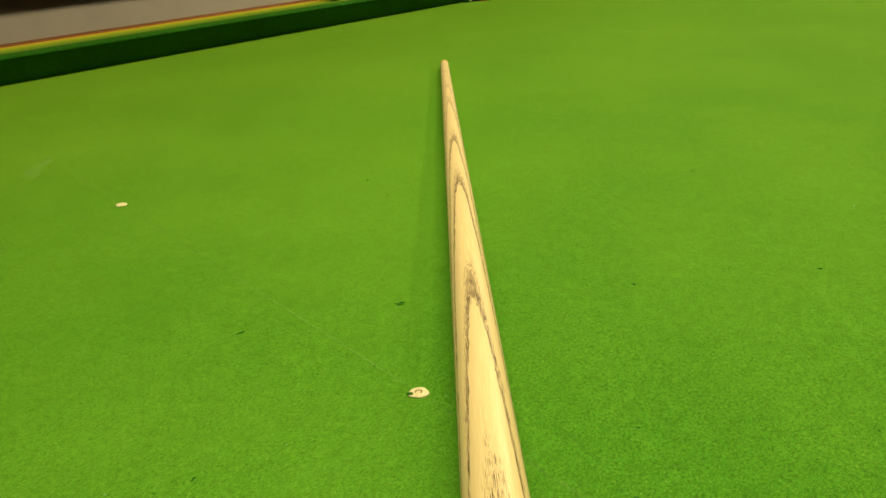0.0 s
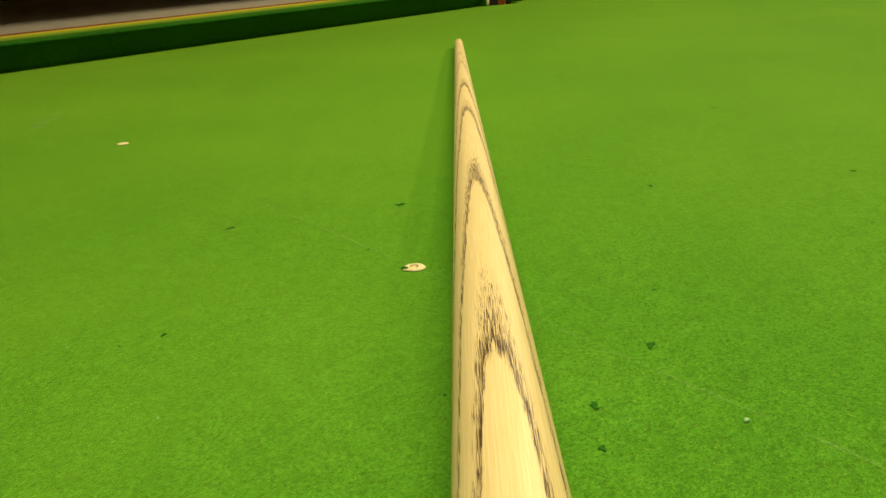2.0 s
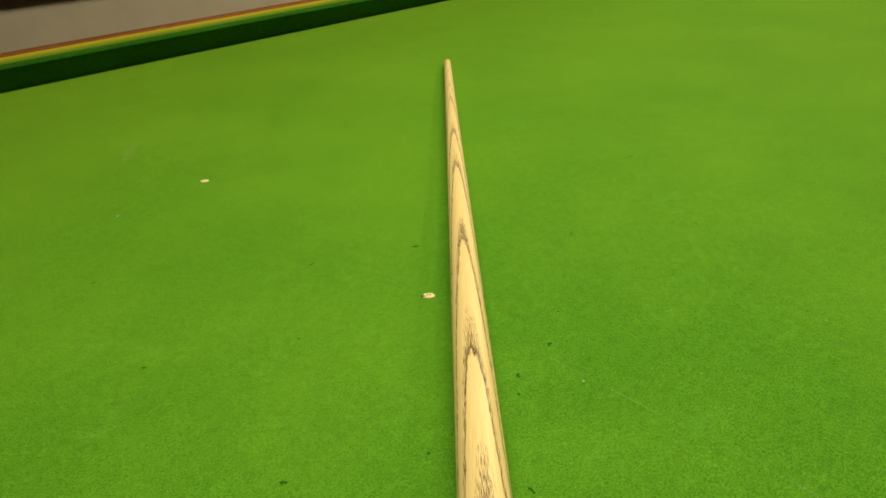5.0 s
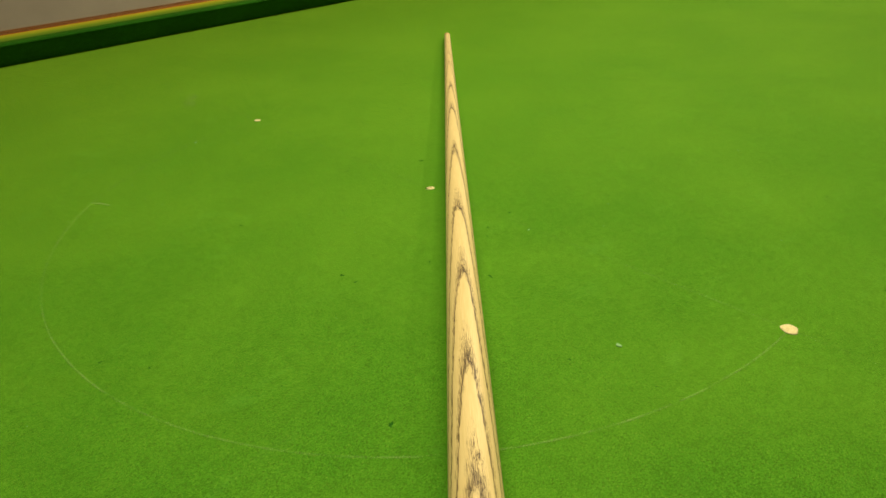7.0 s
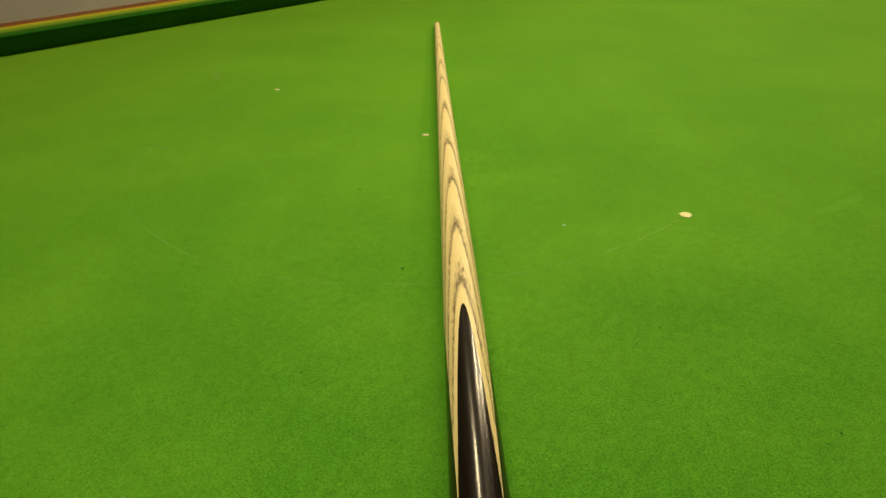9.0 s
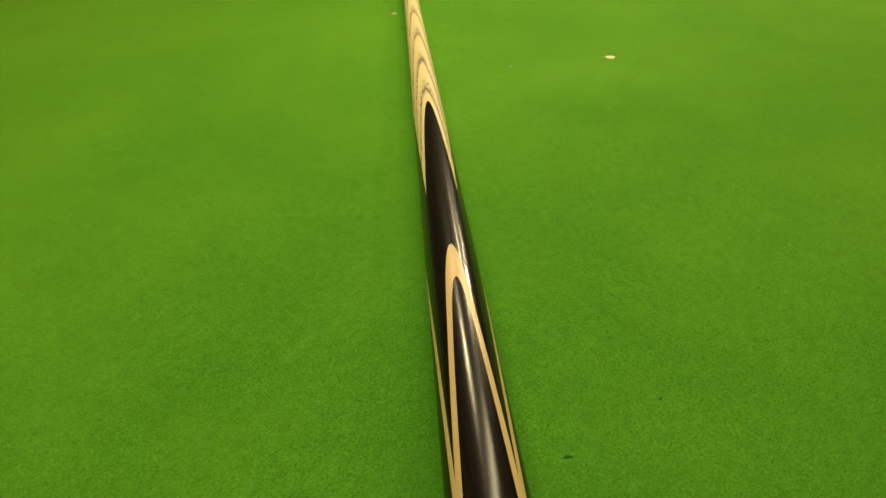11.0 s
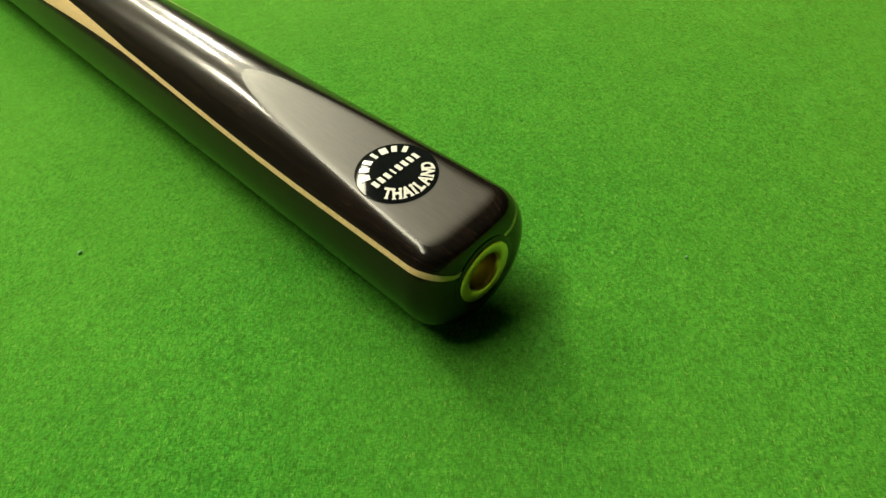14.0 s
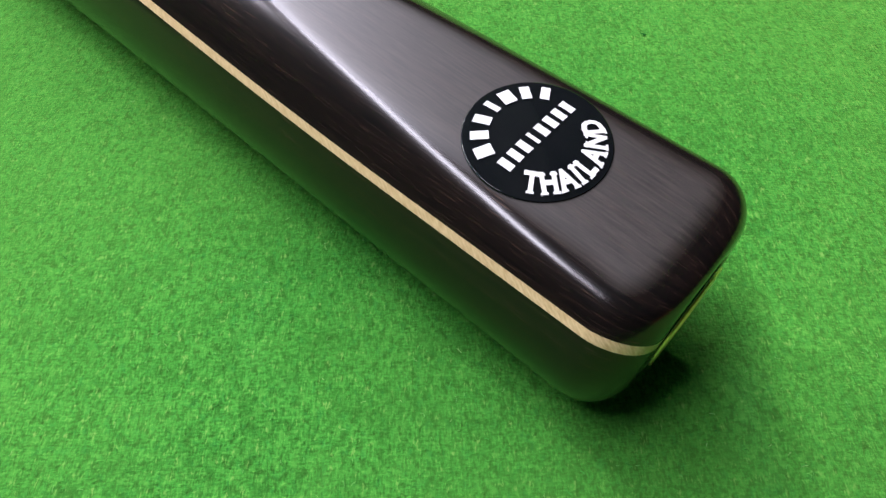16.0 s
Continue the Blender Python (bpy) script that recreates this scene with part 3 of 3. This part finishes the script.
bm.faces.new(vs[-1])
part("chalk_face", bm, CHALK_BLUE, chalk, "worn dark blue chalk face")
bm = boxed(0.0116, -0.0055, 0.010, 0.0119, 0.0055, 0.020, 0.0001, 1)
part("label_mark", bm, CHALK_BLUE, chalk, "dark blue printed mark")

# ---------------------------------------------------------------- the west wall's post and shelf
post = empty("door_frame", pose(RX0, 0, 0))
tagged(post, "dark wooden door edge between pale wooden uprights by the wall", "door frame")
for nm, y0, y1, dx, mt in (("architrave", 1.440, 1.470, 0.018, PALE_WOOD), ("architrave", 1.473, 1.484, 0.030, PALE_WOOD), ("door_edge", 1.485, 1.549, 0.024, DARK_WOOD), ("architrave", 1.550, 1.566, 0.034, PALE_WOOD)):
    part(nm, boxed(0.001, y0, FLOOR_Z, dx, y1, 1.2, 0.003), mt, post)

shelf = empty("wall_shelf", pose(RX0, 0, 0))
tagged(shelf, "dark wooden shelf on black brackets fixed to the wall", "shelf")
part("board", boxed(0.001, -0.9, 0.134, 0.195, 1.437, 0.156, 0.003), DARK_WOOD, shelf)
for y in (-0.40, 0.235, 0.870):
    bm = bmesh.new()
    box(bm, 0.001, y - 0.012, 0.088, 0.008, y + 0.012, 0.1335, 0.002)
    box(bm, 0.008, y - 0.006, 0.120, 0.160, y + 0.006, 0.1335, 0.002)
    part("bracket", bm, DARK, shelf, "black metal bracket")
rng = random.Random(8)
for y in (-0.62, -0.30, 0.02, 0.10, 0.305, 0.368, 0.46):
    h = 0.03 + 0.05 * rng.random()
    q = part("small_box", boxed(0.10, y - 0.012, 0.1563, 0.14, y + 0.012, 0.1563 + h, 0.002), SHADE_WHITE)
    q.location.x = RX0
    tagged(q, "small cream box standing on the dark wooden shelf", "box", "boxes on the shelf")

# ---------------------------------------------------------------- table lamp
light = empty("table_light", pose(0, MID_Y, 0))
tagged(light, "long shaded snooker table light with bulbs hung over the table", "table light")
SH_Y0, SH_Y1, SH_W, SH_Z0, SH_Z1 = -2.25, 1.60, 0.80, 0.70, 1.06
TOP_W = 0.45


def shade_wall(t):
    """Four sloping sides under a flat top, t inside the outer skin."""
    low, high = (SH_W - t, SH_Y0 + t, SH_Y1 - t, SH_Z0), (TOP_W - t, SH_Y0 + 0.3 + t, SH_Y1 - 0.3 - t, SH_Z1 - t)
    return [[(-w, l0, z), (w, l0, z), (w, l1, z), (-w, l1, z)] for w, l0, l1, z in (low, high)]


for nm, th, mt, lb in (("shade", 0.0, SHADE_GREEN, "dark green enamel shade"), ("shade_lining", 0.006, LINING, "dull grey inside of the shade")):
    bm = bmesh.new()
    vs, _ = grid_mesh(bm, shade_wall(th), closed=True)
    bm.faces.new(vs[-1])
    part(nm, bm, mt, light, lb, smooth=False)
# unseen board, added to cut cross light between the bulbs and the strip
part("light_baffle", boxed(-0.004, SH_Y0 + 0.31, 0.810, 0.004, SH_Y1 - 0.31, SH_Z1 - 0.008), LINING, light, "added unseen grey board that limits light across the shade", smooth=False)
for bx, by, _ in BULBS:
    part("bulb_holder", boxed(bx - 0.018, by - MID_Y - 0.018, BULB_Z + 0.100, bx + 0.018, by - MID_Y + 0.018, SH_Z1 - 0.008, 0.004), SHADE_WHITE, light)
for bx, by, long, _ in STRIPS:
    part("strip_batten", boxed(bx - 0.05, by - MID_Y - long / 2, BULB_Z + 0.010, bx + 0.05, by - MID_Y + long / 2, BULB_Z + 0.055, 0.006), SHADE_WHITE, light, "cream batten of a strip lamp")
for cy in (-0.86, 0.86):
    bm = bmesh.new()
    bmesh.ops.create_cone(bm, cap_ends=True, segments=10, radius1=0.006, radius2=0.006, depth=CEIL_Z - SH_Z1)
    q = part("hanger", bm, BRASS, light, "thin brass hanging rod")
    q.location = (0, cy, (CEIL_Z + SH_Z1) / 2)

# ---------------------------------------------------------------- the cue
TIP = Vector((-0.41791, 0.41749, 0.0))
CUE_TURN = -42.819
S_END, FILLET = 1.4218, 0.0058
TOP_HALF = math.radians(50)


def cue_r(s):
    return 0.0046 + 0.0102 * min(s, 1.42) / 1.42


def outline(s, phi, shrink):
    """A point of the cue's skin: s from the tip, phi from the top; shrink pulls it in at the rounded end."""
    r = cue_r(s)
    y, z = (r - shrink) * math.sin(phi), (r - shrink) * math.cos(phi)
    if s > S_FLAT - 0.05 and z > 0:
        lim = FLAT_Z0 + FLAT_SLOPE * (s - S_FLAT) - r - 0.30 * shrink
        k = 0.00022 + 0.00055 * min(1.0, max(0.0, (s - 1.362) / 0.05)) ** 1.5
        d = (z - lim) / k
        if d > 30:
            z = lim
        elif d > -30:
            z = z - k * math.log1p(math.exp(d))
    return y, z


def spread_at(u):
    """The splices' seams draw together at their start and open out towards the butt."""
    def ease(a, b):
        f = min(1.0, max(0.0, (u - a) / (b - a)))
        return f * f * (3 - 2 * f)
    return radians(-4.0) * ease(1.12, 1.20) + radians(13.3) * ease(1.28, 1.39)


def cue_point(u, phi):
    """u runs along the cue to the end, then round the edge and in over the end face."""
    arc_len = FILLET * math.pi / 2
    r_in = 0.0064
    if u <= S_END - FILLET:
        s, sh, k = u, 0.0, 1.0
    elif u <= S_END - FILLET + arc_len:
        a = (u - S_END + FILLET) / FILLET
        s, sh, k = S_END - FILLET + FILLET * math.sin(a), FILLET * (1 - math.cos(a)), 1.0
    else:
        f = min(1.0, (u - S_END + FILLET - arc_len) / 0.005)
        s, sh, k = S_END, FILLET, 1 - f
    phi += spread_at(u) * math.sin(2 * phi)
    if u > U_FLARE:
        # the veneer lines fan out into small fishtails round the collar
        seam = min(SEAMS, key=lambda q: abs((phi - q + math.pi) % math.tau - math.pi))
        d = (phi - seam + math.pi) % math.tau - math.pi
        fan = 0.8 * min(1.0, (u - U_FLARE) / 0.009) + 1.1 * min(1.0, max(0.0, u - U_END + 0.0046) / 0.0020) ** 2
        phi += d * fan * math.exp(-((d / 0.16) ** 2))
    y, z = outline(s, phi, sh)
    if k < 1.0:
        y, z = y * k + r_in * math.sin(phi) * (1 - k), z * k + r_in * math.cos(phi) * (1 - k)
    return (s, y, z + cue_r(s))


U_END = S_END - FILLET + FILLET * math.pi / 2 + 0.005
U_FLARE = S_END - FILLET
SEAMS = [q + radians(13.3) * math.sin(2 * q) for q in (TOP_HALF, -TOP_HALF, math.pi - TOP_HALF, math.pi + TOP_HALF)]


def skin(columns):
    """A patch of the cue's skin from columns of (phi, u0, u1), each cut into the same number of rows; the rows crowd near the butt end."""
    bm = bmesh.new()
    lay = bm.loops.layers.uv.new("uv")
    longest = max(u1 - u0 for _, u0, u1 in columns)
    rows_n = max(6, min(220, int(longest / 0.0025)))
    to_end = max(u1 for _, _, u1 in columns) >= U_END - 1e-6
    cols = []
    for phi, u0, u1 in columns:
        us = [u0 + (u1 - u0) * k / rows_n for k in range(rows_n + 1)]
        if to_end:
            cut = S_END - FILLET - 0.002
            us = [u0 + (cut - u0) * k / rows_n for k in range(rows_n)] + [cut + (U_END - cut) * k / 22 for k in range(23)]
        cols.append([(u, phi) for u in us])
    coords = {}
    rows = [[c[i] for c in cols] for i in range(len(cols[0]))]
    vs = []
    for row in rows:
        line = []
        for u, phi in row:
            v = bm.verts.new(cue_point(u, phi))
            coords[v] = (u, phi)
            line.append(v)
        vs.append(line)
    for a, b in zip(vs, vs[1:]):
        for i in range(len(a) - 1):
            f = bm.faces.new((a[i], b[i], b[i + 1], a[i + 1]))
            for lp in f.loops:
                lp[lay].uv = coords[lp.vert]
    return bm


def bow(phi, half):
    return (1 - math.cos(phi)) / (1 - math.cos(half))


QUADS = ((0.0, TOP_HALF), (math.pi / 2, math.pi / 2 - TOP_HALF), (math.pi, TOP_HALF), (-math.pi / 2, math.pi / 2 - TOP_HALF))
ASH_APEX, ASH_RUN = 0.9415, 0.137
MAPLE_APEX, MAPLE_RUN = 1.1344, 0.130
INNER_APEX, INNER_RUN = 1.1611, 0.150
STRIPE = math.radians(4.6)

cue = empty("snooker_cue", pose(TIP.x, TIP.y, 0.0006, 0, 0, CUE_TURN))
tagged(cue, "ash snooker cue with black ebony butt lying on green baize", "snooker cue")


def spread(half, n):
    return [-half + 2 * half * k / n for k in range(n + 1)]


S0 = 0.010


def ash_edge(phi):
    p = (phi + math.pi / 4) % (math.pi / 2) - math.pi / 4
    return ASH_APEX + ASH_RUN * bow(p, math.pi / 4)


def maple_edge(phi):
    for c, half in QUADS:
        p = (phi - c + math.pi) % math.tau - math.pi
        if abs(p) <= half + 1e-6:
            return MAPLE_APEX + MAPLE_RUN * bow(p, half)
    return MAPLE_APEX


ring = [math.tau * k / 144 for k in range(145)]
part("shaft", skin([(p if p <= math.pi else p - math.tau, S0, ash_edge(p)) for p in ring]), ASH, cue, "pale ash shaft with dark arched grain")
marks = sorted(set(ring) | {TOP_HALF, math.pi - TOP_HALF, math.pi + TOP_HALF, math.tau - TOP_HALF})
part("sleeve", skin([(p, ash_edge(p), maple_edge(p)) for p in marks]), EBONY, cue, "black ebony forearm splice with four points")
for c, half in QUADS:
    inner = half - STRIPE / 2
    n = 96 if half > 0.7 else 40
    fine = spread(inner, n)
    end_u = {p: INNER_APEX + INNER_RUN * bow(p, inner) for p in fine}
    part("veneer_chevron", skin([(c + p, MAPLE_APEX + MAPLE_RUN * bow(p, half), end_u[p]) for p in fine]), MAPLE, cue, "pale maple veneer arch")
    for sg in (-1, 1):
        above = abs((c + sg * half + math.pi) % math.tau - math.pi) < math.pi / 2
        cols = sorted([sg * (inner + (half - inner) * k / 3) for k in range(4)])
        # the lower lines take ebony's black to stand for the shade underneath
        part("veneer_line", skin([(c + p, MAPLE_APEX + MAPLE_RUN * bow(p, half), U_END) for p in cols]), MAPLE if above else EBONY, cue, "thin pale maple veneer line" if above else "thin veneer line under the butt, blackened for the shade there")
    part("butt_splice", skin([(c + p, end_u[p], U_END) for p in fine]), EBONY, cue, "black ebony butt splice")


def turned(profile, n=48):
    """A solid of revolution about the cue's axis at the butt, from (s, r)."""
    bm = bmesh.new()
    grid_mesh(bm, [[(s, r * math.sin(math.tau * k / n), r * math.cos(math.tau * k / n)) for k in range(n)] for s, r in profile], closed=True)
    bmesh.ops.recalc_face_normals(bm, faces=bm.faces)
    return bm


zc = cue_r(S_END) - 0.0005
q = part("end_collar", turned([(S_END - 0.001, 0.0077), (S_END + 0.00010, 0.0077), (S_END + 0.00016, 0.0075), (S_END + 0.00016, 0.0060)]), EBONY, cue, "black ebony collar round the brass ring")
q.location = (0, 0, zc)
prof = [(S_END - 0.002, 0.0065), (S_END + 0.0003, 0.0065), (S_END + 0.0004, 0.0063), (S_END + 0.0004, 0.0045), (S_END + 0.0002, 0.0042)]
prof += [(S_END - 0.0008 * k, 0.0042 - 0.00030 * (k % 2)) for k in range(1, 10)]
prof += [(S_END - 0.0080, 0.0022), (S_END - 0.0086, 0.00001)]
q = part("brass_joint", turned(prof), BRASS, cue, "brass threaded ring in the butt end")
q.location = (0, 0, zc)
q = part("ferrule", turned([(0.0012, 0.0045), (0.0016, 0.00465), (0.0105, 0.00472), (0.0108, 0.0045)], 32), SATIN_BRASS, cue, "dull brass ferrule")
q.location = (0, 0, 0.0048)
q = part("leather_tip", turned([(-0.0036, 0.00001), (-0.0034, 0.0016), (-0.0026, 0.0031), (-0.0012, 0.0040), (0.0, 0.0044), (0.0014, 0.0044)], 32), LEATHER_TIP, cue, "domed leather tip")
q.location = (0, 0, 0.0048)

# the round badge, let into the flat
BADGE_S, BADGE_R = 1.4005, 0.0079
bz = FLAT_Z0 + FLAT_SLOPE * (BADGE_S - S_FLAT)
badge = empty("badge", Matrix.Translation((BADGE_S, 0, bz)) @ Matrix.Rotation(-math.atan(FLAT_SLOPE), 4, "Y") @ Matrix.Rotation(radians(90), 4, "Z"))
badge.parent = cue
badge["label"] = "glossy round black badge with white print"
bm = bmesh.new()
rows = []
for f in (1.0, 0.997, *[0.985 - 0.015 * k for k in range(14)], 0.75, 0.7, 0.6, 0.4, 0.2):
    zz = -0.0002 if f == 1.0 else 0.0001 + 0.0005 * (1 - f**3)
    rows.append([(BADGE_R * f * math.cos(math.tau * k / 64), BADGE_R * f * math.sin(math.tau * k / 64), zz) for k in range(64)])
vs, _ = grid_mesh(bm, rows, closed=True)
bm.faces.new(vs[-1])
part("badge_face", bm, RESIN, badge, "domed black resin")


def dome_z(x, y):
    return 0.0001 + 0.0005 * (1 - ((x * x + y * y) / BADGE_R**2) ** 1.5) + 0.00016


def glyph(ch, size, name, m):
    """One character as a mesh, laid on the badge by m."""
    cu = bpy.data.curves.new(name, "FONT")
    cu.body, cu.size, cu.align_x, cu.align_y, cu.offset, cu.resolution_u = ch, size, "CENTER", "CENTER", size * 0.045, 3
    tmp = bpy.data.objects.new(name, cu)
    scene.collection.objects.link(tmp)
    me = bpy.data.meshes.new_from_object(tmp.evaluated_get(bpy.context.evaluated_depsgraph_get()))
    bpy.data.objects.remove(tmp)
    for v in me.vertices:
        p = m @ v.co
        v.co = (p.x, p.y, dome_z(p.x, p.y))
    me.materials.clear()
    me.materials.append(PRINT)
    ob = new(name, me)
    ob.parent = badge
    # slab feet at the ends of the strokes
    bm = bmesh.new()
    bm.from_mesh(me)
    for fx, fy in FEET[ch]:
        w, h = size * 0.15, size * 0.042
        quad = [m @ Vector((size * fx + sx * w, size * fy + sy * h, 0)) for sx, sy in ((-1, -1), (0, -1), (1, -1), (1, 1), (0, 1), (-1, 1))]
        bm.faces.new([bm.verts.new((p.x, p.y, dome_z(p.x, p.y) + 0.000004)) for p in quad])
    bm.to_mesh(me)
    bm.free()
    return ob


FEET = {"T": [(0, -0.33)], "H": [(-0.24, -0.33), (0.24, -0.33), (-0.24, 0.33), (0.24, 0.33)], "A": [(-0.28, -0.33), (0.28, -0.33)], "I": [(0, -0.33), (0, 0.33)],
        "L": [(-0.15, 0.33), (-0.15, -0.33)], "N": [(-0.24, -0.33), (-0.24, 0.33), (0.24, 0.33)], "D": [(-0.24, -0.33), (-0.24, 0.33)]}


def printed_bar(w, h, m):
    """A plain printed bar in place of a brand's letter."""
    bm = bmesh.new()
    grid_mesh(bm, [[m @ Vector((w * (a / 4 - 0.5), h * (b / 4 - 0.5), 0)) for a in range(5)] for b in range(5)])
    for v in bm.verts:
        v.co.z = dome_z(v.co.x, v.co.y)
    bmesh.ops.recalc_face_normals(bm, faces=bm.faces)
    part("printed_bar", bm, PRINT, badge, smooth=False)


# THAILAND round the lower edge
RT = BADGE_R * 0.76
for ch, place in zip("THAILAND", (-0.50, -0.352, -0.20, -0.085, 0.025, 0.175, 0.335, 0.495)):
    a = radians(-92 + 114 * place)
    glyph(ch, 0.0032, "letter", Matrix.Translation((RT * math.cos(a), RT * math.sin(a), 0)) @ Matrix.Rotation(a + math.pi / 2, 4, "Z") @ Matrix.Diagonal((0.80, 1, 1, 1)))
for i, w in enumerate((0.0014, 0.0011, 0.0011, 0.0007, 0.0015, 0.0011, 0.0010)):
    a = radians(90 + 62 - 122 * i / 6)
    printed_bar(w, 0.0019, Matrix.Translation((RT * math.cos(a), RT * math.sin(a), 0)) @ Matrix.Rotation(a - math.pi / 2, 4, "Z"))
for i in range(8):
    printed_bar(0.00045 if i == 3 else 0.00088, 0.0017, Matrix.Translation((-0.0051 + 0.00146 * i, 0.0001, 0)))
